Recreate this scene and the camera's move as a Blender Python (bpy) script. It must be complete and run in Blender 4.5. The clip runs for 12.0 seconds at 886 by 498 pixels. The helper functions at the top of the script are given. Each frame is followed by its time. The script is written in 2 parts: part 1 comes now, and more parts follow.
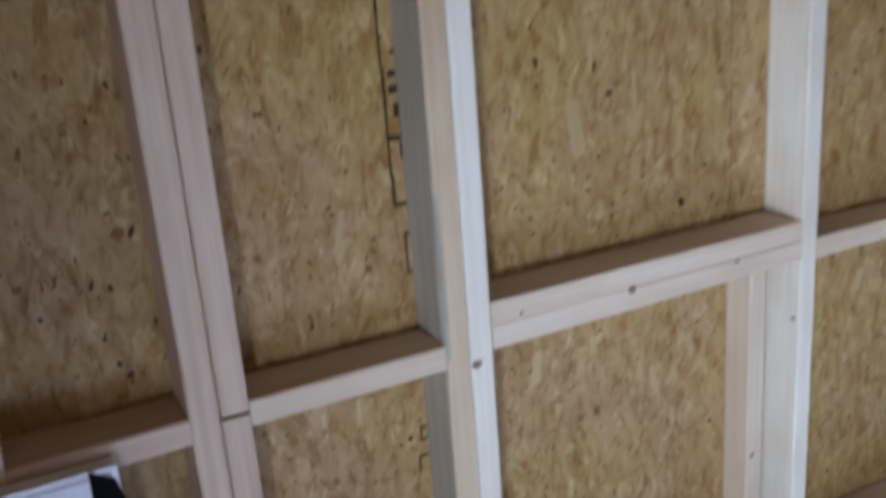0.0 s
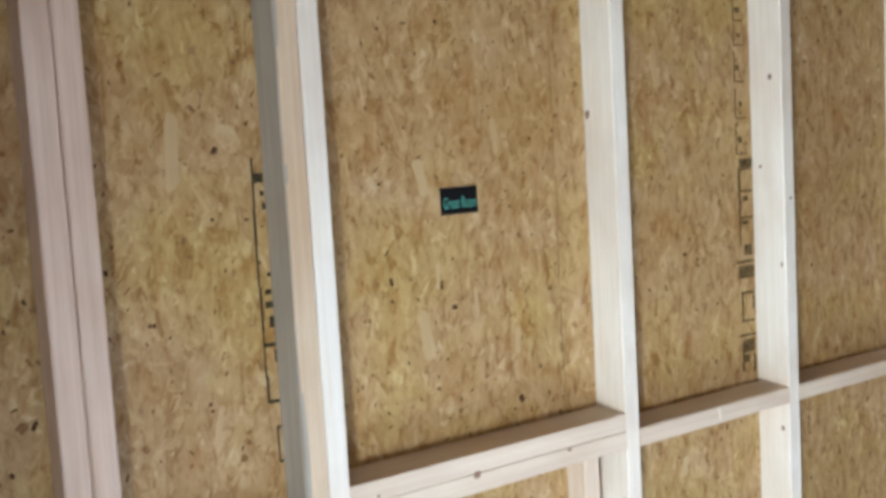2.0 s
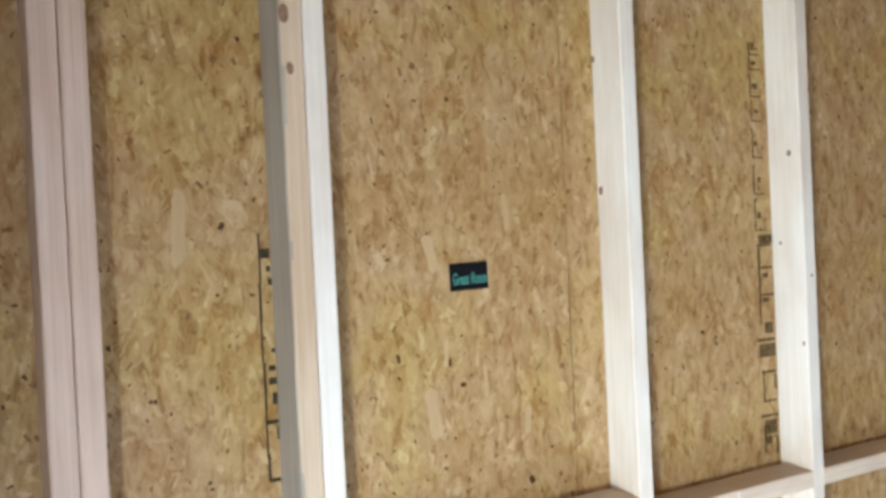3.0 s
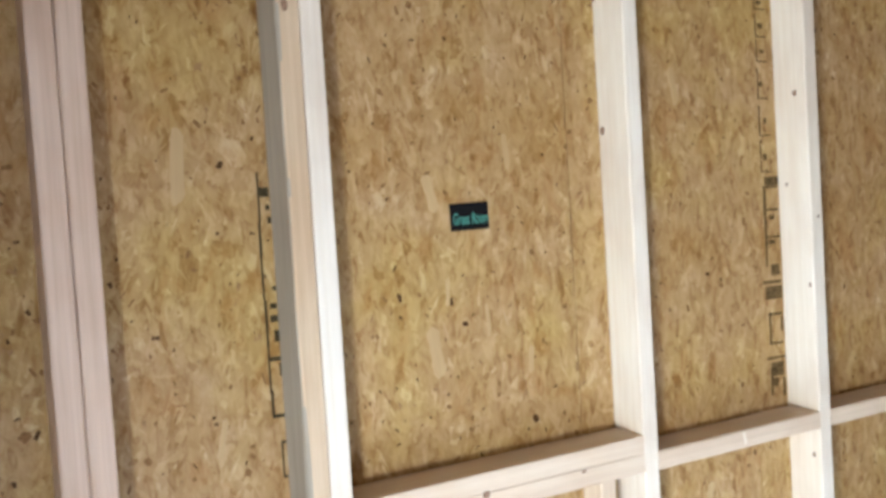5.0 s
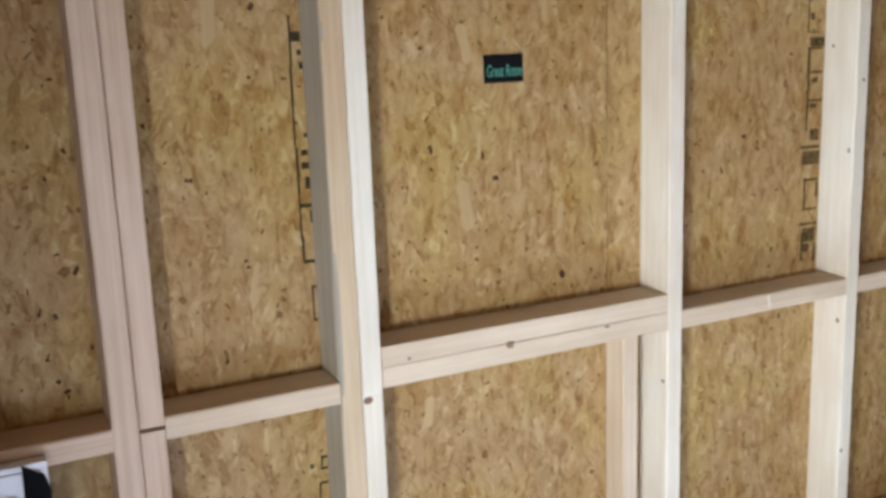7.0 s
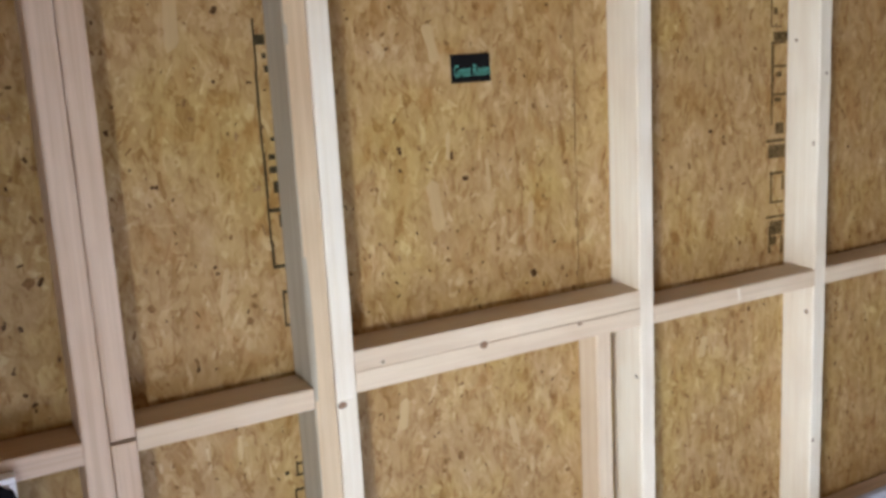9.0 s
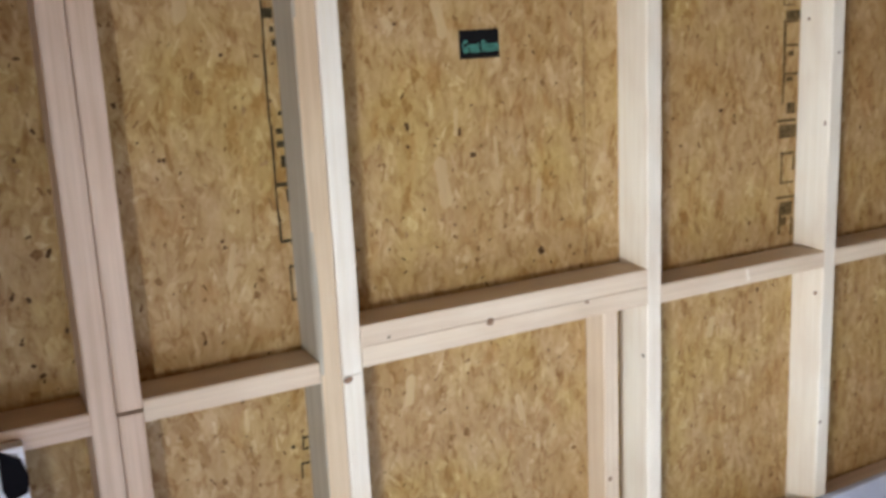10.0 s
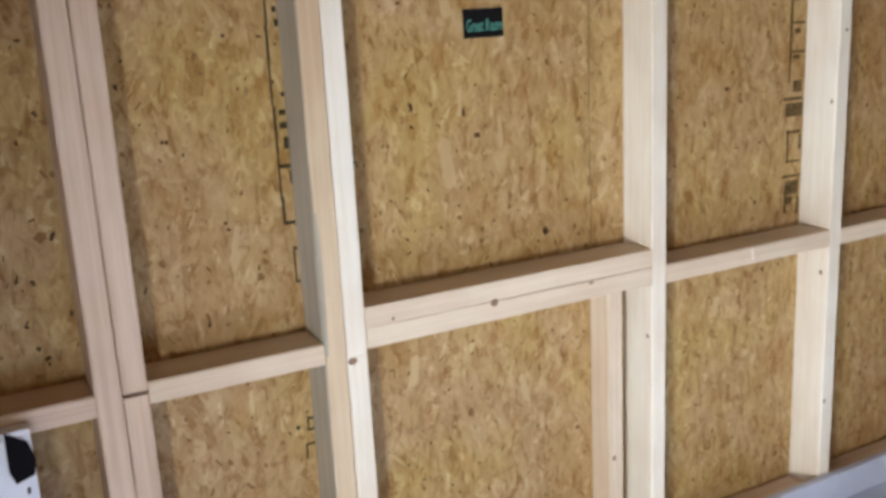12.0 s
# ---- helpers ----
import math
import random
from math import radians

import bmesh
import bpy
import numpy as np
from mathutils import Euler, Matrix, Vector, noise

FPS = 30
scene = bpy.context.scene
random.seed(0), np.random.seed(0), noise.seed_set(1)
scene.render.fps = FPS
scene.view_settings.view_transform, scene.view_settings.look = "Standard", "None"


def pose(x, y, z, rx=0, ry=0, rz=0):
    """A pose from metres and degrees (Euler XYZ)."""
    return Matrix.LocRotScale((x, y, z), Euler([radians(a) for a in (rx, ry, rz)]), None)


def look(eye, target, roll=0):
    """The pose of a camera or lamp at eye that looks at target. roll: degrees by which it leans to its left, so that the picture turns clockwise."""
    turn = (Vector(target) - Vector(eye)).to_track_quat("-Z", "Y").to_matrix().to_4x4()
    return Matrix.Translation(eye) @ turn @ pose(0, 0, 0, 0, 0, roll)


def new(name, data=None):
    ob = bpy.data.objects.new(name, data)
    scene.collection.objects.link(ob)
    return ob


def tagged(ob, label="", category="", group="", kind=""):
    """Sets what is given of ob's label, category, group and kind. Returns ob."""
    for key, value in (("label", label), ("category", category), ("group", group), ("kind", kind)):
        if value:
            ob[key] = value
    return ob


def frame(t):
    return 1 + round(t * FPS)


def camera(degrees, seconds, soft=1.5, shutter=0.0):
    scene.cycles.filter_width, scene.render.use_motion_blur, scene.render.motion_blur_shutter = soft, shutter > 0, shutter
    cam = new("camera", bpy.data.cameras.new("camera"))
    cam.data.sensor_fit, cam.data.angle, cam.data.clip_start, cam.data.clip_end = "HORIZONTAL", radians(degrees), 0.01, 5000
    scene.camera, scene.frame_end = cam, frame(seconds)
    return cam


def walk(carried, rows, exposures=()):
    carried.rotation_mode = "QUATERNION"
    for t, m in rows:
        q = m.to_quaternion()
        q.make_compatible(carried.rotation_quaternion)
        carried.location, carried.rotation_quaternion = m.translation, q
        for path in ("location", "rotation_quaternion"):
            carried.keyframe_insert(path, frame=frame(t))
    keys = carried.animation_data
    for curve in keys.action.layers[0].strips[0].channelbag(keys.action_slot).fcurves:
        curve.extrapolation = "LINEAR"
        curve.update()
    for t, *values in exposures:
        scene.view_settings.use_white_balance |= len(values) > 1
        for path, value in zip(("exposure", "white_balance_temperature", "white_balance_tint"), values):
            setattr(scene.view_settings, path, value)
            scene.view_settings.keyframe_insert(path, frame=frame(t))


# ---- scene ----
cam = camera(51.9, 12.0, soft=3.4, shutter=0.7)
PATH = [
    (0, (1.321, -1.156, 1.231), (2.172, 0.559, 0.653), -4.5),
    (0.5, (1.281, -1.289, 1.247), (2.226, 0.429, 0.851), -4.2),
    (1, (1.233, -1.394, 1.245), (2.284, 0.261, 0.852), -2.3),
    (1.5, (1.234, -1.392, 1.275), (2.301, 0.275, 0.988), -3.0),
    (2, (1.272, -1.418, 1.286), (2.351, 0.258, 1.118), -3.3),
    (2.5, (1.306, -1.429, 1.306), (2.352, 0.273, 1.21), -3.1),
    (2.7, (1.312, -1.428, 1.313), (2.35, 0.28, 1.266), -2.8),
    (4.3, (1.334, -1.447, 1.262), (2.328, 0.288, 1.25), -3.1),
    (4.5, (1.336, -1.439, 1.26), (2.332, 0.294, 1.221), -3.1),
    (5, (1.343, -1.452, 1.248), (2.328, 0.286, 1.161), -3.5),
    (5.5, (1.348, -1.454, 1.249), (2.312, 0.289, 1.069), -2.7),
    (6, (1.343, -1.457, 1.223), (2.315, 0.27, 0.956), -3.0),
    (6.5, (1.339, -1.455, 1.223), (2.26, 0.293, 0.913), -2.7),
    (7, (1.341, -1.453, 1.223), (2.24, 0.294, 0.849), -2.1),
    (9, (1.344, -1.446, 1.225), (2.299, 0.27, 0.847), -3.1),
    (9.5, (1.343, -1.451, 1.214), (2.305, 0.261, 0.836), -3.0),
    (10, (1.349, -1.451, 1.21), (2.278, 0.272, 0.8), -2.8),
    (10.5, (1.345, -1.447, 1.213), (2.227, 0.296, 0.78), -3.2),
    (11, (1.35, -1.448, 1.215), (2.223, 0.292, 0.759), -3.1),
    (11.5, (1.349, -1.444, 1.214), (2.244, 0.278, 0.73), -3.0),
    (12, (1.352, -1.446, 1.217), (2.266, 0.273, 0.757), -3.0),
]
EXPOSURES = [
    (0, 2.53, 5000, 4),
    (0.5, 2.93, 4900, 4),
    (1, 3.28, 5450, 2),
    (1.5, 3.18, 5450, 1),
    (2, 3.28, 5450, 0),
    (2.7, 3.46, 5450, 0),
    (4.5, 3.58, 5550, 1),
    (5.5, 3.39, 5800, 2),
    (7, 3.12, 5800, 2),
    (9, 3.07, 5950, 4),
    (12, 3.10, 5950, 4),
]
walk(cam, [(t, look(eye, target, roll)) for t, eye, target, roll in PATH], EXPOSURES)

# ---- world, sun, large lights ----
SUN_HEIGHT, SUN_TURN = 36.0, 25.0
world = bpy.data.worlds.new("world")
scene.world = world
world.use_nodes = True
wn = world.node_tree
sky = wn.nodes.new("ShaderNodeTexSky")
sky.sky_type = "NISHITA"
sky.sun_disc = False
sky.sun_elevation = radians(SUN_HEIGHT)
sky.sun_rotation = radians(270 - SUN_TURN)
wn.links.new(sky.outputs[0], wn.nodes["Background"].inputs[0])
wn.nodes["Background"].inputs[1].default_value = 0.1

# the sun stands outside the doorway and falls on the floor before the wall
sun = new("sun", bpy.data.lights.new("sun", "SUN"))
sun.data.energy = 5.0
sun.data.angle = radians(0.5)
sun.data.color = (1.0, 0.97, 0.93)
sun.matrix_world = look((-math.cos(radians(SUN_TURN)), -math.sin(radians(SUN_TURN)), math.tan(radians(SUN_HEIGHT))), (0, 0, 0))

# sky light that comes in by the open doorway
DOOR_X, DOOR_Y0, DOOR_Y1, DOOR_TOP = 0.9, -1.80, -1.35, 1.95
daylight = new("doorway_daylight", bpy.data.lights.new("doorway_daylight", "AREA"))
daylight.data.shape = "RECTANGLE"
daylight.data.size = 0.6
daylight.data.size_y = 0.15
daylight.data.energy = 8.0
daylight.data.color = (1.0, 0.94, 0.87)
daylight.matrix_world = look((DOOR_X + 0.005, -1.57, 0.58), (3.2, -2.20, 0.58))


# ---- materials ----
def material(name):
    m = bpy.data.materials.new(name)
    m.use_nodes = True
    return m, m.node_tree, m.node_tree.nodes["Principled BSDF"]


def node(tree, kind, **values):
    n = tree.nodes.new(kind)
    for key, value in values.items():
        if key in n.inputs:
            n.inputs[key].default_value = value
    return n


def ramp(tree, source, stops):
    n = tree.nodes.new("ShaderNodeValToRGB")
    while len(n.color_ramp.elements) < len(stops):
        n.color_ramp.elements.new(0.5)
    for e, (p, c) in zip(n.color_ramp.elements, stops):
        e.position = p
        e.color = (*c, 1) if len(c) == 3 else c
    tree.links.new(source, n.inputs[0])
    return n.outputs[0]


def mix(tree, kind, fac, a, b):
    n = tree.nodes.new("ShaderNodeMix")
    n.data_type = "RGBA"
    n.blend_type = kind
    for slot, v in ((0, fac), (6, a), (7, b)):
        if isinstance(v, (int, float)):
            n.inputs[slot].default_value = v
        elif isinstance(v, tuple):
            n.inputs[slot].default_value = (*v, 1)
        else:
            tree.links.new(v, n.inputs[slot])
    return n.outputs[2]


def bump(tree, bsdf, height, strength, distance):
    b = node(tree, "ShaderNodeBump", Strength=strength, Distance=distance)
    tree.links.new(height, b.inputs["Height"])
    tree.links.new(b.outputs[0], bsdf.inputs["Normal"])


def grey(v):
    return (v, v, v)


def sawn_timber(name, light, dark, streak=0.5):
    """Planed softwood; the grain runs along the piece's own z."""
    m, t, bsdf = material(name)
    co = t.nodes.new("ShaderNodeTexCoord")
    info = t.nodes.new("ShaderNodeObjectInfo")
    shift = t.nodes.new("ShaderNodeVectorMath")
    shift.operation = "MULTIPLY_ADD"
    t.links.new(info.outputs["Random"], shift.inputs[0])
    shift.inputs[1].default_value = (7, 5, 31)
    t.links.new(co.outputs["Object"], shift.inputs[2])

    def scaled(s):
        n = t.nodes.new("ShaderNodeMapping")
        n.inputs["Scale"].default_value = s
        t.links.new(shift.outputs[0], n.inputs[0])
        return n.outputs[0]

    rings = node(t, "ShaderNodeTexNoise", Scale=1.0, Detail=3.0, Roughness=0.55, Distortion=0.4)
    t.links.new(scaled((110, 110, 1.6)), rings.inputs["Vector"])
    fibre = node(t, "ShaderNodeTexNoise", Scale=1.0, Detail=4.0, Roughness=0.7)
    t.links.new(scaled((700, 700, 14)), fibre.inputs["Vector"])
    blotch = node(t, "ShaderNodeTexNoise", Scale=1.0, Detail=3.0, Roughness=0.6)
    t.links.new(scaled((9, 9, 3.5)), blotch.inputs["Vector"])
    mid = tuple((a + b) / 2 for a, b in zip(light, dark))
    c = ramp(t, rings.outputs[0], [(0.36, dark), (0.47, mid), (0.6, light)])
    c = mix(t, "MIX", 1 - streak, c, light)
    c = mix(t, "MULTIPLY", 0.55, c, ramp(t, fibre.outputs[0], [(0.3, grey(0.84)), (0.62, grey(1.0))]))
    c = mix(t, "MULTIPLY", 0.6, c, ramp(t, blotch.outputs[0], [(0.32, (0.80, 0.72, 0.66)), (0.6, grey(1.0))]))
    t.links.new(c, bsdf.inputs["Base Color"])
    bsdf.inputs["Roughness"].default_value = 0.55
    bsdf.inputs["Specular IOR Level"].default_value = 0.35
    bump(t, bsdf, fibre.outputs[0], 0.25, 0.0006)
    return m


PINK = sawn_timber("pink_softwood", (0.70, 0.555, 0.44), (0.54, 0.40, 0.29), 0.6)
TAN = sawn_timber("tan_softwood", (0.66, 0.53, 0.37), (0.53, 0.40, 0.26), 0.5)
PEACH = sawn_timber("peach_softwood", (0.72, 0.61, 0.475), (0.58, 0.455, 0.335), 0.5)
GREY_WOOD = sawn_timber("grey_softwood", (0.46, 0.43, 0.36), (0.33, 0.30, 0.25), 0.5)
CREAM = sawn_timber("cream_softwood", (0.85, 0.80, 0.705), (0.73, 0.645, 0.515), 0.4)


def strand_material():
    """Pressed wood strands, each of its own tone."""
    m, t, bsdf = material("pressed_strands")
    geo = t.nodes.new("ShaderNodeNewGeometry")
    co = t.nodes.new("ShaderNodeTexCoord")
    uv = t.nodes.new("ShaderNodeUVMap")
    uv.uv_map = "strand"
    tone = ramp(t, geo.outputs["Random Per Island"], [
        (0.0, (0.320, 0.196, 0.070)), (0.12, (0.395, 0.262, 0.108)), (0.5, (0.440, 0.306, 0.138)),
        (0.90, (0.485, 0.350, 0.166)), (1.0, (0.55, 0.42, 0.23))])
    fibre = node(t, "ShaderNodeTexNoise", Scale=1.0, Detail=4.0, Roughness=0.6)
    stretch = t.nodes.new("ShaderNodeMapping")
    stretch.inputs["Scale"].default_value = (260, 20, 1)
    t.links.new(uv.outputs[0], stretch.inputs[0])
    t.links.new(stretch.outputs[0], fibre.inputs["Vector"])
    c = mix(t, "MULTIPLY", 0.5, tone, ramp(t, fibre.outputs[0], [(0.32, (0.72, 0.62, 0.52)), (0.56, grey(1.0))]))
    blot = node(t, "ShaderNodeTexNoise", Scale=1.0, Detail=3.0, Roughness=0.6, Distortion=0.6)
    upright_co = t.nodes.new("ShaderNodeMapping")
    upright_co.inputs["Scale"].default_value = (48, 48, 21)
    t.links.new(co.outputs["Object"], upright_co.inputs[0])
    t.links.new(upright_co.outputs[0], blot.inputs["Vector"])
    c = mix(t, "MULTIPLY", 0.9, c, ramp(t, blot.outputs[0], [(0.30, (0.58, 0.44, 0.28)), (0.44, (0.91, 0.88, 0.80)), (0.55, grey(1.0)), (0.70, (1.07, 1.09, 1.18))]))
    large = node(t, "ShaderNodeTexNoise", Scale=3.2, Detail=4.0, Roughness=0.6)
    t.links.new(co.outputs["Object"], large.inputs["Vector"])
    c = mix(t, "MULTIPLY", 0.75, c, ramp(t, large.outputs[0], [(0.34, (0.84, 0.75, 0.62)), (0.46, (0.97, 0.94, 1.02)), (0.62, (1.0, 1.0, 0.78))]))
    patch = node(t, "ShaderNodeTexNoise", Scale=1.0, Detail=3.0, Roughness=0.55, Distortion=0.8)
    patch_co = t.nodes.new("ShaderNodeMapping")
    patch_co.inputs["Location"].default_value = (3.1, 0.0, 7.7)
    patch_co.inputs["Scale"].default_value = (17, 17, 10)
    t.links.new(co.outputs["Object"], patch_co.inputs[0])
    t.links.new(patch_co.outputs[0], patch.inputs["Vector"])
    c = mix(t, "MULTIPLY", 0.8, c, ramp(t, patch.outputs[0], [(0.33, (0.86, 0.74, 0.60)), (0.45, grey(1.0)), (0.60, (1.03, 1.04, 1.10)), (0.7, (1.10, 1.12, 1.25))]))
    t.links.new(c, bsdf.inputs["Base Color"])
    bsdf.inputs["Roughness"].default_value = 0.5
    bsdf.inputs["Specular IOR Level"].default_value = 0.3
    bump(t, bsdf, fibre.outputs[0], 0.2, 0.0006)
    return m


def plain(name, colour, rough=0.6, spots=0.15, scale=20.0, metal=0.0, gloss=0.4):
    m, t, bsdf = material(name)
    co = t.nodes.new("ShaderNodeTexCoord")
    n = node(t, "ShaderNodeTexNoise", Scale=scale, Detail=6.0, Roughness=0.65)
    t.links.new(co.outputs["Object"], n.inputs["Vector"])
    c = mix(t, "MULTIPLY", 1.0, colour, ramp(t, n.outputs[0], [(0.3, grey(1 - 2 * spots)), (0.65, grey(1.0))]))
    t.links.new(c, bsdf.inputs["Base Color"])
    bsdf.inputs["Roughness"].default_value = rough
    bsdf.inputs["Metallic"].default_value = metal
    bsdf.inputs["Specular IOR Level"].default_value = gloss
    bump(t, bsdf, n.outputs[0], 0.15, 0.002)
    return m


STRANDS = strand_material()
PALE_STRAND = sawn_timber("pale_strand", (0.52, 0.385, 0.205), (0.45, 0.32, 0.155), 0.5)
OSB_CORE = plain("osb_core", (0.36, 0.22, 0.09), 0.7, 0.2, 60)
FLECK = plain("dark_fleck", (0.10, 0.056, 0.026), 0.8, 0.2, 200, gloss=0.05)
SPECK = plain("brown_fleck", (0.27, 0.155, 0.065), 0.8, 0.25, 200, gloss=0.1)
INK = plain("black_stamp_ink", (0.07, 0.055, 0.03), 0.8, 0.3, 150, gloss=0.05)
FADED_INK = plain("faded_stamp_ink", (0.17, 0.115, 0.05), 0.8, 0.4, 120, gloss=0.05)
KNOT = plain("knot_wood", (0.34, 0.215, 0.145), 0.6, 0.3, 160, gloss=0.15)
BARK = plain("bark", (0.24, 0.19, 0.15), 0.9, 0.35, 120, gloss=0.05)
FLOOR = plain("pale_floor", (0.55, 0.60, 0.77), 0.45, 0.12, 5)
WALLBOARD = plain("wall_board", (0.27, 0.17, 0.085), 0.6, 0.2, 14)
WHITE = plain("white_enamel", (0.86, 0.88, 0.95), 0.3, 0.03, 8)
BLACK = plain("black_plastic", (0.008, 0.008, 0.011), 0.85, 0.1, 60, gloss=0.08)
CARD = plain("black_card", (0.008, 0.008, 0.009), 0.6, 0.1, 60, gloss=0.1)
CHALK = plain("green_chalk_ink", (0.14, 0.46, 0.37), 0.7, 0.25, 400)
GROUND = plain("outdoor_ground", (0.30, 0.29, 0.25), 0.9, 0.3, 2)


# ---- building helpers ----
def part(name, bm, mat, parent=None, label=""):
    me = bpy.data.meshes.new(name)
    bm.to_mesh(me)
    bm.free()
    me.materials.append(mat)
    ob = new(name, me)
    if parent:
        ob.parent = parent
    return tagged(ob, label)


def add_box(bm, x0, x1, y0, y1, z0, z1, bevel=0.0):
    m = Matrix.LocRotScale(((x0 + x1) / 2, (y0 + y1) / 2, (z0 + z1) / 2), None, (x1 - x0, y1 - y0, z1 - z0))
    made = bmesh.ops.create_cube(bm, size=1, matrix=m)["verts"]
    if bevel:
        edges = {e for v in made for e in v.link_edges}
        bmesh.ops.bevel(bm, geom=list(edges), offset=bevel, segments=2, affect="EDGES", profile=0.5)
    return bm


def box(x0, x1, y0, y1, z0, z1, bevel=0.0):
    return add_box(bmesh.new(), x0, x1, y0, y1, z0, z1, bevel)


def timber(length, w, d, seed, wane=0.0, rough=0.0006, r=0.0035):
    """A sawn bar along z, its width along x from 0, its depth along y from 0 to -d, with eased and slightly wavy edges."""
    arcs = []
    for cx, cy, a0 in ((w - r, -r, 0), (r, -r, 90), (r, -d + r, 180), (w - r, -d + r, 270)):
        for k in range(3):
            a = radians(a0 + 45 * k)
            arcs.append((cx + r * math.cos(a), cy + r * math.sin(a)))
    bm = bmesh.new()
    n = max(3, int(length / 0.03))
    rings = []
    for i in range(n + 1):
        z = length * i / n
        ring = []
        for k, (x, y) in enumerate(arcs):
            p = Vector((k * 0.4 + seed * 3.1, z * 9, seed))
            dx, dy = rough * noise.noise(p), rough * noise.noise(p + Vector((9, 0, 0)))
            if wane and k in (6, 7, 8):
                cut = wane * max(0.0, 0.35 + 0.9 * noise.noise(Vector((z * 3.5, seed, 2.0))))
                dx += cut * (0.25, 0.6, 0.9)[k - 6]
                dy += cut * (1.4, 0.6, 0.1)[k - 6]
            ring.append(bm.verts.new((x + dx, y + dy, z)))
        rings.append(ring)
    k = len(arcs)
    for a, b in zip(rings, rings[1:]):
        for j in range(k):
            bm.faces.new((a[j], a[(j + 1) % k], b[(j + 1) % k], b[j])).smooth = False
    bm.faces.new(list(reversed(rings[0])))
    bm.faces.new(rings[-1])
    return bm


def knot(parent, place, face, rx, rz, mat=None, tilt=0.0):
    """A round knot that lies in a bar's face; face 'front' looks along -y, 'side' along -x."""
    bm = bmesh.new()
    rng = random.Random(int(1e4 * (place[0] + place[2])))
    rims = []
    for s, h in ((1.0, 0.0), (0.75, 0.0006), (0.35, 0.0009)):
        rim = []
        for i in range(14):
            a = 2 * math.pi * i / 14
            q = s * (1 + 0.16 * (rng.random() - 0.5))
            rim.append(bm.verts.new((rx * q * math.cos(a), -h, rz * q * math.sin(a))))
        rims.append(rim)
    for a, b in zip(rims, rims[1:]):
        for i in range(14):
            bm.faces.new((a[i], a[(i + 1) % 14], b[(i + 1) % 14], b[i]))
    bm.faces.new(rims[-1])
    ob = part("knot", bm, mat or KNOT)
    turn = pose(*place, 0, tilt, -90 if face == "side" else 0)
    ob.parent = parent
    ob.matrix_parent_inverse = parent.matrix_world.inverted()
    ob.matrix_basis = turn
    return ob


DEPTH = 0.089
BASE = 0.06
FOOT, HEAD = BASE + 0.038, 2.162


def placed(ob, m):
    ob.matrix_basis = m
    ob.matrix_world = m
    return ob


def upright(x0, x1, z0, z1, mat, label, seed, wane=0.0, name="wall_stud", group="wall studs", lean=0.0, parent=None, depth=DEPTH):
    ob = part(name, timber(z1 - z0, x1 - x0, depth, seed, wane), mat, None, label)
    placed(ob, pose(x0, 0, z0, 0, lean, 0))
    if parent:
        ob.parent = parent
        return ob
    return tagged(ob, label, "stud", group)


def level(x0, x1, top0, top1, thick, mat, label, seed, name="blocking", group="blocking between the studs", category="blocking", depth=DEPTH, y=0.0, parent=None, r=0.0035):
    """A bar that lies along x, its top at top0 at x0 and at top1 at x1."""
    run = x1 - x0
    fall = math.degrees(math.atan2(top0 - top1, run))
    ob = part(name, timber(math.hypot(run, top1 - top0), thick, depth, seed, r=r), mat, None, label)
    placed(ob, pose(x0, y, top0, 0, 90 + fall, 0))
    if parent:
        ob.parent = parent
        return ob
    return tagged(ob, label, category, group)


# ---- the shell of the shed ----
LEFT, RIGHT, FRONT, TOP = DOOR_X, 4.4, -3.4, 2.2
floor = tagged(part("floor", box(LEFT - 0.2, RIGHT + 0.1, FRONT - 0.1, 0.03, BASE - 0.06, BASE), FLOOR), "pale blue-grey painted floor of the shed", "floor", kind="structure")
ceiling = tagged(part("ceiling", box(LEFT - 0.2, RIGHT + 0.1, FRONT - 0.1, 0.03, TOP, TOP + 0.05), WALLBOARD), "wooden board ceiling", "ceiling", kind="structure")
ground = tagged(part("ground", box(-400, 400, -400, 400, -0.2, -0.02), GROUND), "bare ground outside the door", "ground", kind="structure")
bm = bmesh.new()
add_box(bm, LEFT - 0.2, LEFT, FRONT, DOOR_Y0, 0, TOP)
add_box(bm, LEFT - 0.2, LEFT, DOOR_Y1, 0.012, 0, TOP)
add_box(bm, LEFT - 0.2, LEFT, DOOR_Y0, DOOR_Y1, DOOR_TOP, TOP)
tagged(part("wall_west", bm, WALLBOARD), "board wall with an open doorway", "wall", kind="structure")
tagged(part("wall_east", box(RIGHT, RIGHT + 0.08, FRONT, 0.012, 0, TOP), WALLBOARD), "plain board wall", "wall", kind="structure")
tagged(part("wall_south", box(LEFT - 0.08, RIGHT + 0.08, FRONT - 0.08, FRONT, 0, TOP), WALLBOARD), "plain board wall", "wall", kind="structure")
wall = tagged(part("wall_north", box(LEFT - 0.08, RIGHT + 0.08, 0.014, 0.03, 0, TOP), OSB_CORE), "unlined timber-framed shed wall sheathed in strand board", "wall", kind="structure")


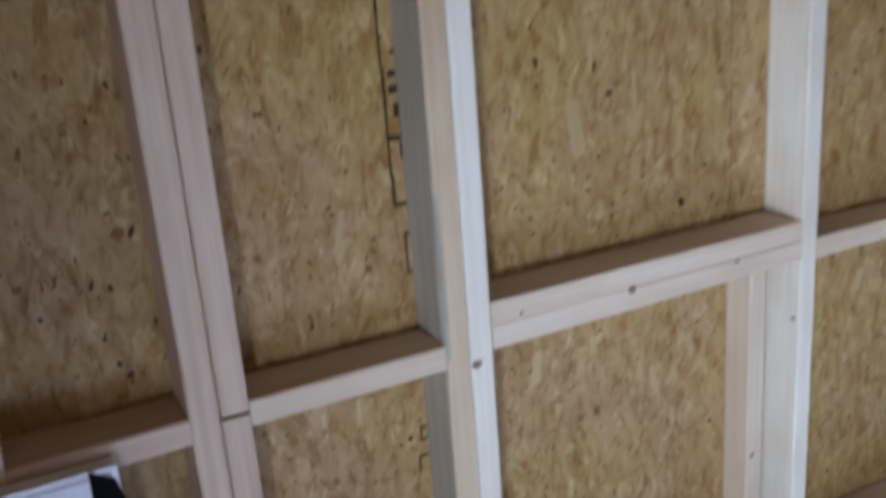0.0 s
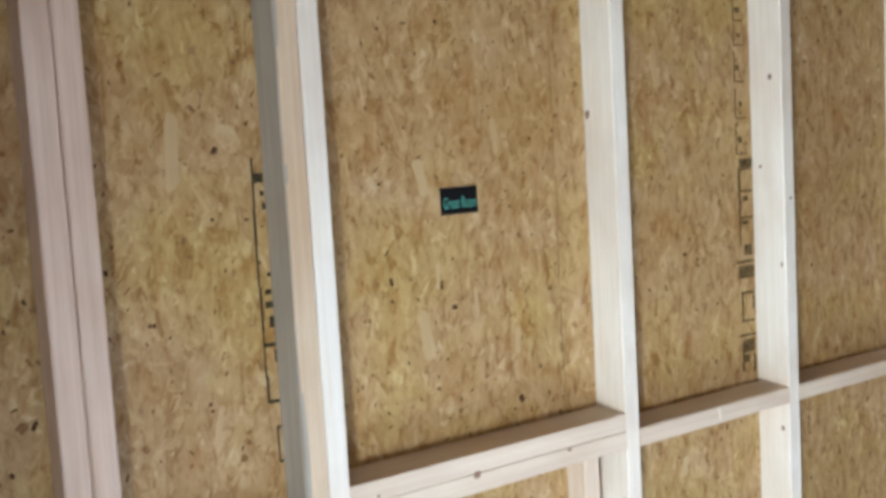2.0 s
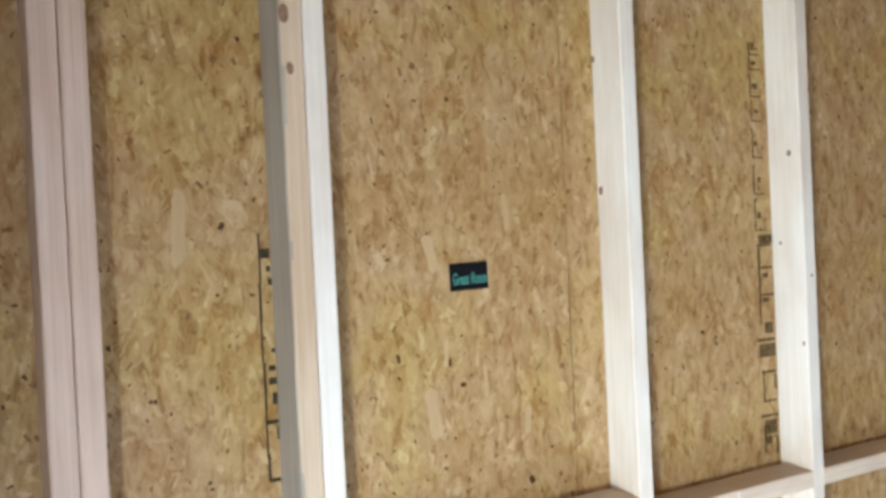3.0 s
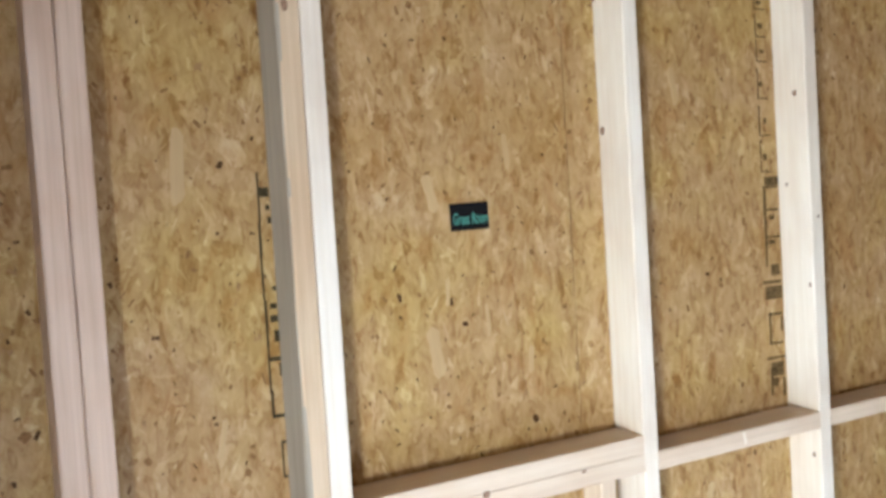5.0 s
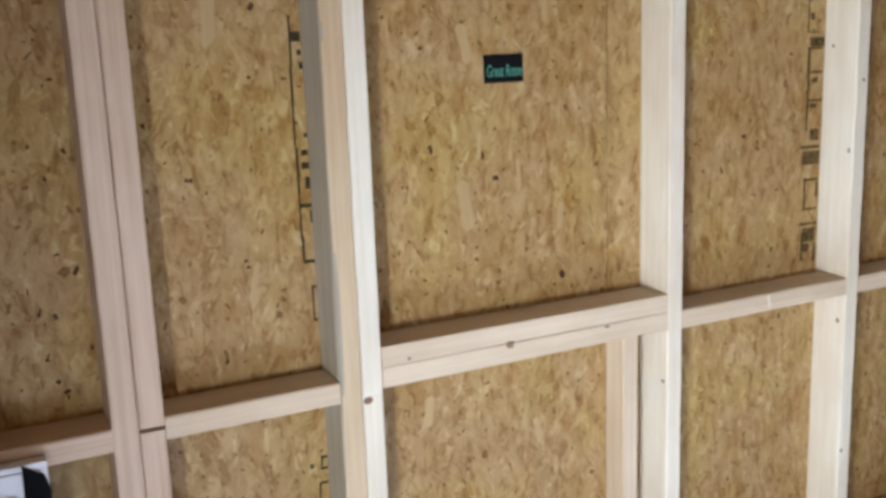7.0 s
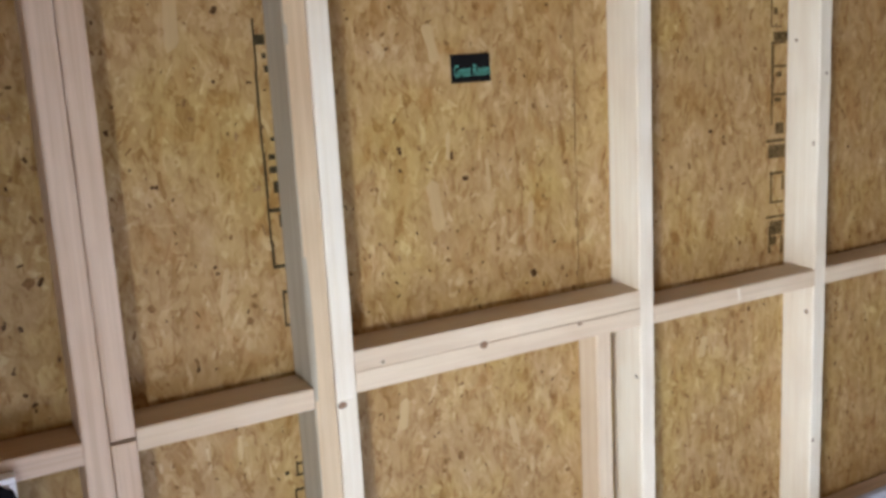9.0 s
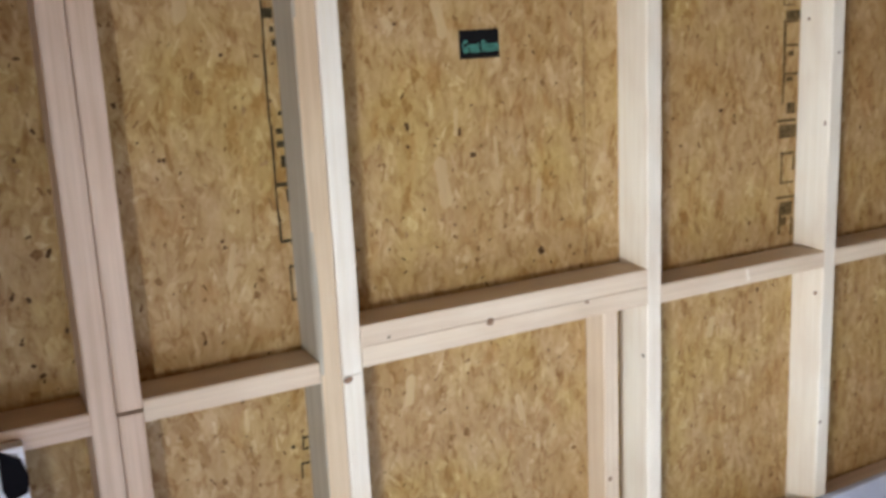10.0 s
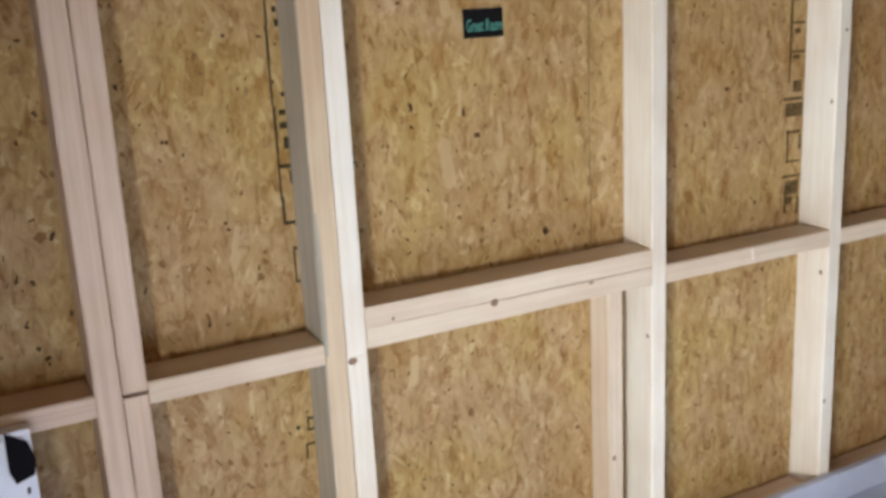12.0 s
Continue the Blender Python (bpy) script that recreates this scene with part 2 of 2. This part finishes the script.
def strands(x0, x1, z0, z1, count, rng, long, wide, lift0, lift1, spread, top=0.0024):
    """Thin strands pressed into a board's face, as loose four-sided flakes."""
    cx, cz = rng.uniform(x0, x1, count), rng.uniform(z0, z1, count)
    a = rng.normal(0, spread, count)
    hl = 0.5 * np.clip(rng.lognormal(math.log(long), 0.42, count), 0.3 * long, 2.1 * long)
    hw = 0.5 * np.clip(rng.lognormal(math.log(wide), 0.5, count), 0.3 * wide, 2.4 * wide)
    lift = rng.uniform(lift0, lift1, count)
    slope = rng.normal(0, 0.00035, (count, 2))
    co, uv = np.zeros((count, 6, 3)), np.zeros((count, 6, 2))
    shape = ((-1, -0.85), (0, -1.05), (1, -0.85), (1, 0.85), (0, 1.05), (-1, 0.85))
    for k, (u, v) in enumerate(shape):
        uu = hw * (u + rng.normal(0, 0.22, count))
        vv = hl * (v + rng.normal(0, 0.16, count))
        co[:, k, 0] = np.clip(cx + uu * np.cos(a) + vv * np.sin(a), x0, x1)
        co[:, k, 2] = np.clip(cz - uu * np.sin(a) + vv * np.cos(a), z0, z1)
        co[:, k, 1] = -np.clip(lift + slope[:, 0] * u + slope[:, 1] * v, 0.0001, top)
        uv[:, k, 0] = uu + cx * 3
        uv[:, k, 1] = vv + cz * 3
    me = bpy.data.meshes.new("strands")
    me.from_pydata(co.reshape(-1, 3).tolist(), [], np.arange(count * 6).reshape(-1, 6).tolist())
    layer = me.uv_layers.new(name="strand")
    layer.data.foreach_set("uv", uv.reshape(-1).astype(np.float32))
    me.update()
    return me


def osb_panel(x0, x1, seed):
    rng = np.random.default_rng(seed)
    board = part("osb_panel", box(x0, x1, 0.0, 0.012, 0.0, TOP - 0.002), OSB_CORE, wall, "golden-brown oriented strand board with visible flakes")
    area = (x1 - x0) * TOP
    for name, count, mat, args in (
            ("strands", int(12000 * area), STRANDS, (0.036, 0.0112, 0.0003, 0.0020, 0.50)),
            ("brown_flecks", int((190 if seed < 2 else 120) * area), SPECK, (0.0085, 0.0048, 0.0025, 0.0027, 0.6, 0.0028)),
            ("bark_flecks", int((250 if seed < 2 else 110) * area), FLECK, (0.0056, 0.0026, 0.0026, 0.0028, 0.6, 0.0029))):
        me = strands(x0, x1, 0.0, TOP - 0.002, count, rng, *args)
        me.materials.append(mat)
        ob = new(name, me)
        ob.parent = board
        tagged(ob, kind="stuff")
    return board


SEAM = 2.461
panels = [osb_panel(a, b, s) for s, (a, b) in enumerate(((LEFT, SEAM - 1.2215), (SEAM - 1.22, SEAM - 0.0012), (SEAM + 0.0012, SEAM + 1.22), (SEAM + 1.2215, RIGHT)))]

# ---- the frame: plates, studs, blocking ----
plate = part("bottom_plate", timber(RIGHT - LEFT, FOOT - BASE, DEPTH, 1), PINK)
placed(plate, pose(LEFT, 0, FOOT, 0, 90, 0))
tagged(plate, "pale softwood bottom plate along the floor", "plate")
plate = part("top_plate", timber(RIGHT - LEFT, 0.038, DEPTH, 2), PINK)
placed(plate, pose(LEFT, 0, TOP, 0, 90, 0))
tagged(plate, "pale softwood top plate under the ceiling", "plate")

upright(1.234, 1.272, FOOT, HEAD, PINK, "pinkish planed softwood stud", 3)


def built_up(name, label, category, group=""):
    return placed(tagged(new(name), label, category, group), pose(0, 0, 0))


pair_a = built_up("double_stud", "pinkish softwood stud doubled with one cut in two", "stud", "wall studs")
upright(1.481, 1.5195, FOOT, HEAD, PINK, "", 4, name="full_stud", parent=pair_a)
upright(1.5205, 1.558, 0.7165, HEAD, PINK, "", 5, name="upper_piece", parent=pair_a)
upright(1.5205, 1.558, FOOT, 0.7100, PINK, "", 6, name="lower_piece", parent=pair_a)
pair_b = built_up("double_stud", "tan waney stud doubled with a creamy white one beside the window", "stud", "wall studs")
king = upright(1.842, 1.881, FOOT, HEAD, TAN, "tan stud with a waney edge and a grey left side", 7, wane=0.008, name="full_stud", parent=pair_b)
king.data.materials.append(GREY_WOOD)
# faces that look to the left take the grey wood
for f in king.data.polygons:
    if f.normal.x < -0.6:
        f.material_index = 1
upright(1.882, 1.919, 0.6955, HEAD, CREAM, "creamy white cut stud", 8, name="upper_piece", parent=pair_b)
upright(1.882, 1.919, FOOT, 0.6945, CREAM, "creamy white cut stud", 9, name="lower_piece", parent=pair_b)
stud_c = upright(2.544, 2.582, FOOT, HEAD, CREAM, "creamy white softwood stud with small knots", 10)
stud_r = upright(3.066, 3.105, FOOT, HEAD, CREAM, "creamy white softwood stud with dark knots", 11)
upright(3.62, 3.658, FOOT, HEAD, CREAM, "creamy white softwood stud", 12)
jack = upright(2.455, 2.493, FOOT, 0.7025, PEACH, "short pinkish cripple stud under the window sill", 13, depth=0.06)

level(1.272, 1.481, 0.7255, 0.7255, 0.036, PINK, "pinkish blocking piece between studs", 14)
level(1.558, 1.842, 0.729, 0.729, 0.037, PEACH, "pinkish blocking piece between studs", 15)
# the sill is two bars laid one on the other, with an open joint
sill = built_up("window_sill", "thick knotty softwood sill of two bars laid flat", "sill")
sill_top = level(1.919, 2.544, 0.7765, 0.7780, 0.0360, PEACH, "", 16, "upper_bar", "", "", parent=sill, r=0.0012)
level(1.919, 2.544, 0.7400, 0.7415, 0.0360, PEACH, "", 17, "lower_bar", "", "", y=-0.0008, parent=sill, r=0.0012)
block_r = level(2.582, 3.066, 0.7405, 0.7405, 0.039, PEACH, "pale blocking piece with a split corner", 18)
chip = part("split", box(-0.0035, 0.0035, -0.0905, -0.0870, -0.014, 0.014, 0.0008), CREAM)
chip.parent = block_r
chip.matrix_parent_inverse = block_r.matrix_world.inverted()
chip.matrix_basis = pose(2.824, 0, 0.724, 0, -14, 0)
level(3.105, 3.62, 0.7400, 0.7400, 0.039, PEACH, "pale blocking piece between studs", 19)

# knots, and a disc for the shaded notch in pair_b
knot(sill_top, (2.173, -0.0893, 0.737), "front", 0.010, 0.008)
knot(sill_top, (2.392, -0.0893, 0.737), "front", 0.008, 0.004)
knot(sill_top, (1.97, -0.0893, 0.748), "front", 0.003, 0.003, BARK)
knot(stud_c, (2.5438, -0.0760, 0.594), "side", 0.005, 0.0035, BARK, 20)
knot(stud_c, (2.5438, -0.0130, 1.386), "side", 0.007, 0.009)
knot(stud_c, (2.5438, -0.0060, 1.652), "side", 0.006, 0.007)
knot(stud_r, (3.0658, -0.0580, 1.461), "side", 0.006, 0.007)
knot(stud_r, (3.0658, -0.0260, 1.256), "side", 0.004, 0.004)
knot(stud_r, (3.0658, -0.0780, 1.028), "side", 0.003, 0.006)
knot(stud_r, (3.0658, -0.0690, 0.638), "side", 0.005, 0.006)
knot(stud_r, (3.089, -0.0893, 1.181), "front", 0.004, 0.004)
knot(stud_r, (3.074, -0.0893, 0.325), "front", 0.004, 0.005)
knot(jack, (2.468, -0.0603, 0.336), "front", 0.005, 0.006)
# no knot: brown disc painted in for the shaded notch at the joint
knot(pair_b, (1.89, -0.0893, 0.688), "front", 0.009, 0.006)
knot(king, (1.85, -0.0893, 1.668), "front", 0.009, 0.016)
knot(king, (1.857, -0.0893, 1.582), "front", 0.006, 0.010)


# ---- the largest single strands, that stand out from the boards ----
def big_strand(board, x, z, wide, tall, lean, mat, name, seed):
    rng = random.Random(seed)
    bm = bmesh.new()
    half = [(-0.5, -0.42), (-0.2, -0.5), (0.3, -0.47), (0.5, -0.36), (0.47, 0.1), (0.5, 0.4), (0.15, 0.5), (-0.3, 0.46), (-0.5, 0.34), (-0.44, -0.1)]
    front = [bm.verts.new((wide * (u + rng.uniform(-0.07, 0.07)), -0.0029, tall * (v + rng.uniform(-0.03, 0.03)))) for u, v in half]
    back = [bm.verts.new((v.co.x * 1.05, -0.0012, v.co.z * 1.02)) for v in front]
    bm.faces.new(front)
    for k in range(len(half)):
        j = (k + 1) % len(half)
        bm.faces.new((front[k], back[k], back[j], front[j]))
    ob = part(name, bm, mat, board)
    ob.matrix_basis = pose(x, 0, z, 0, lean, 0)
    return ob


for k, (x, z, wide, tall, lean) in enumerate((
        (2.137, 0.988, 0.0260, 0.0940, -8), (2.144, 1.279, 0.0200, 0.0710, -14), (1.694, 1.342, 0.0220, 0.1200, 3), (2.169, 1.095, 0.0080, 0.0510, 3),
        (2.253, 1.036, 0.0080, 0.0610, -4), (2.347, 0.948, 0.0110, 0.0560, 4), (2.314, 1.350, 0.0120, 0.0710, -5), (1.737, 0.901, 0.0110, 0.0620, 12),
        (2.046, 0.608, 0.0180, 0.0610, 9), (2.752, 1.480, 0.0170, 0.0840, -10), (2.805, 0.589, 0.0190, 0.0500, 14), (2.288, 0.518, 0.0150, 0.0600, -12))):
    big_strand(panels[1] if x < SEAM else panels[2], x, z, wide, tall, lean, PALE_STRAND, "pale_strand", k)
for k, (x, z, wide, tall, lean) in enumerate((
        (1.762, 1.341, 0.0090, 0.0130, 25), (2.070, 1.094, 0.0070, 0.0140, -10), (2.203, 1.033, 0.0120, 0.0090, 0), (2.176, 1.077, 0.0060, 0.0140, 5),
        (2.827, 1.071, 0.0100, 0.0080, 0), (1.433, 0.769, 0.0100, 0.0060, -20), (1.429, 0.887, 0.0060, 0.0080, 0), (1.406, 0.894, 0.0060, 0.0070, 0),
        (1.475, 0.832, 0.0050, 0.0080, 10), (1.646, 1.075, 0.0060, 0.0070, 0), (1.680, 0.772, 0.0050, 0.0090, 20), (1.464, 0.954, 0.0060, 0.0150, 25),
        (1.510, 0.822, 0.0040, 0.0070, 0), (2.349, 0.831, 0.0120, 0.0160, -25), (1.457, 1.238, 0.0090, 0.0040, 0), (1.408, 0.897, 0.0030, 0.0130, 8),
        (1.427, 0.890, 0.0050, 0.0050, 0))):
    big_strand(panels[0] if x < SEAM - 1.22 else panels[1] if x < SEAM else panels[2], x, z, wide, tall, lean, FLECK, "dark_strand", k + 40)


# ---- printed grading marks on the boards: unreadable, so plain bars ----
def stamp(board, rows, label, ink=None):
    bm = bmesh.new()
    for x0, x1, z0, z1 in rows:
        add_box(bm, x0, x1, -0.0033, -0.0012, z0, z1)
    return part("printed_stamp", bm, ink or INK, board, label)


rows = [
        (1.8210, 1.8240, 1.2450, 1.3270), (1.8190, 1.8230, 1.1900, 1.2450), (1.8190, 1.8220, 1.1170, 1.1900), (1.8200, 1.8240, 1.0370, 1.1160),
        (1.8200, 1.8230, 0.9650, 1.0360), (1.8210, 1.8250, 0.9220, 0.9650), (1.8220, 1.8400, 1.2860, 1.3020), (1.8330, 1.8400, 1.2640, 1.2730),
        (1.8350, 1.8420, 1.2420, 1.2530), (1.8360, 1.8440, 1.1310, 1.1380), (1.8300, 1.8410, 1.1010, 1.1100), (1.8290, 1.8440, 1.0790, 1.0900),
        (1.8340, 1.8430, 1.0460, 1.0650), (1.8200, 1.8430, 1.0140, 1.0210), (1.8390, 1.8430, 0.9880, 1.0090), (1.8220, 1.8440, 0.9190, 0.9250),
        (1.8330, 1.8360, 0.8200, 0.8800), (1.8350, 1.8500, 0.8750, 0.8790), (1.8330, 1.8480, 0.8170, 0.8210)]
rows += [
        (1.8320, 1.8440, 0.5660, 0.5700), (1.8300, 1.8330, 0.5510, 0.5720), (1.8420, 1.8450, 0.5460, 0.5690), (1.8290, 1.8440, 0.5450, 0.5490),
        (1.8090, 1.8160, 0.5520, 0.5580), (1.8240, 1.8270, 0.4920, 0.5210), (1.8250, 1.8410, 0.5180, 0.5220)]
stamp(panels[1], rows, "black printed grading stamp")
rows = [
        (3.0200, 3.0650, 1.2570, 1.2770), (3.0140, 3.0210, 1.1990, 1.2550), (3.0120, 3.0590, 1.2510, 1.2560), (3.0140, 3.0210, 1.1120, 1.1990),
        (3.0150, 3.0620, 1.1990, 1.2040), (3.0300, 3.0470, 1.1780, 1.1890), (3.0150, 3.0640, 1.1360, 1.1410), (3.0260, 3.0460, 1.1220, 1.1320),
        (3.0140, 3.0190, 1.0710, 1.1120), (3.0300, 3.0560, 1.0490, 1.0750), (3.0010, 3.0610, 1.0310, 1.0380), (3.0080, 3.0620, 0.9950, 1.0250),
        (3.0160, 3.0210, 0.8940, 0.9640), (3.0140, 3.0580, 0.9570, 0.9630), (3.0540, 3.0610, 0.9190, 0.9530), (3.0140, 3.0580, 0.8900, 0.8950),
        (3.0060, 3.0640, 0.8560, 0.8610), (3.0170, 3.0560, 0.8160, 0.8480), (3.0170, 3.0370, 0.7930, 0.8120), (3.0130, 3.0190, 0.7730, 0.8390),
        (3.0530, 3.0600, 0.7680, 0.8110)]
rng = random.Random(5)
z = 1.287
while z < 1.70:
    h = rng.choice((0.03, 0.05, 0.07))
    rows += [(3.0110, 3.0140, z, z + h), (3.0110, 3.0450, z, z + 0.003)]
    u, v = rng.uniform(3.0170, 3.0270), z + 0.4 * h
    rows.append((u, u + rng.uniform(0.008, 0.018), v, v + rng.uniform(0.008, 0.018)))
    z += h + rng.uniform(0.004, 0.015)
stamp(panels[2], rows, "faded brown printed grading stamp", FADED_INK)

# ---- the small black sign ----
sign = part("room_sign", box(-0.0420, 0.0420, 0.0, 0.0012, -0.0255, 0.0255, 0.0003), CARD)
placed(sign, pose(2.2245, -0.0042, 1.2320, 0, -0.8, 0))
tagged(sign, "small black card sign with green handwriting on the wall", "sign")
curve = bpy.data.curves.new("lettering", "FONT")
curve.body = "Great Room"
curve.size = 0.026
curve.extrude = 0.0002
curve.offset = 0.0
curve.shear = 0.12
curve.align_x, curve.align_y = "CENTER", "CENTER"
text = bpy.data.objects.new("lettering", curve)
me = bpy.data.meshes.new_from_object(text)
bpy.data.objects.remove(text)
me.materials.clear()
me.materials.append(CHALK)
letters = new("lettering", me)
letters.parent = sign
wide = max(v.co.x for v in me.vertices) - min(v.co.x for v in me.vertices)
letters.matrix_basis = pose(0.002, -0.0004, -0.005, 90, 0, 0) @ Matrix.Diagonal((0.076 / wide, 1.15, 1, 1))
tagged(letters, "green handwritten words")

# ---- the white panelled leaf that leans on the studs ----
leaf = tagged(new("panelled_leaf"), "white panelled leaf with a black corner guard, standing against the studs", "door panel")
LX0, LX1, LZ1, LY = 0.93, 1.388, 0.7095, -0.117
placed(leaf, pose(0, 0, 0))
part("slab", box(LX0, LX1, LY + 0.004, -0.0905, BASE, LZ1, 0.002), WHITE, leaf)


def ring(bm, inset, wide, y0, y1, x0=LX0, x1=LX1, z0=BASE, z1=LZ1):
    a0, a1, c0, c1 = x0 + inset, x1 - inset, z0 + inset, z1 - inset
    add_box(bm, a0, a1, y0, y1, c1 - wide, c1, 0.001)
    add_box(bm, a0, a1, y0, y1, c0, c0 + wide, 0.001)
    add_box(bm, a0, a0 + wide, y0, y1, c0 + wide, c1 - wide, 0.001)
    add_box(bm, a1 - wide, a1, y0, y1, c0 + wide, c1 - wide, 0.001)


bm = bmesh.new()
ring(bm, 0.0, 0.009, LY, LY + 0.005)
part("rim", bm, WHITE, leaf)
bm = bmesh.new()
ring(bm, 0.0105, 0.022, LY - 0.001, LY + 0.005)
part("frame", bm, WHITE, leaf)
for k in range(4):
    bm = bmesh.new()
    ring(bm, 0.044 + 0.0085 * k, 0.0055, LY - 0.004 + 0.001 * k, LY + 0.005)
    part("moulding", bm, WHITE, leaf)
bm = bmesh.new()
outline = ((1.3550, 0.7100), (1.3830, 0.6910), (1.3860, 0.6800), (1.3900, 0.6640), (1.3860, 0.6410), (1.3610, 0.6330), (1.3540, 0.6520))
low = [bm.verts.new((x, LY + 0.002, z)) for x, z in outline]
high = [bm.verts.new((x, LY - 0.005, z)) for x, z in outline]
bm.faces.new(high)
bm.faces.new(list(reversed(low)))
for i in range(7):
    bm.faces.new((low[i], low[(i + 1) % 7], high[(i + 1) % 7], high[i]))
bmesh.ops.recalc_face_normals(bm, faces=bm.faces)
part("corner_guard", bm, BLACK, leaf, "black plastic corner guard")
screw = part("screw", box(1.3730, 1.3770, LY - 0.002, LY + 0.001, 0.6130, 0.6230, 0.0006), BLACK, leaf, "dark screw head")

# ---- the pale board on edge along the foot of the wall ----
skirt = part("loose_board", box(2.45, 4.35, -0.112, -0.0925, BASE, 0.135, 0.003), FLOOR)
tagged(skirt, "pale blue-white board standing on edge against the studs", "board")
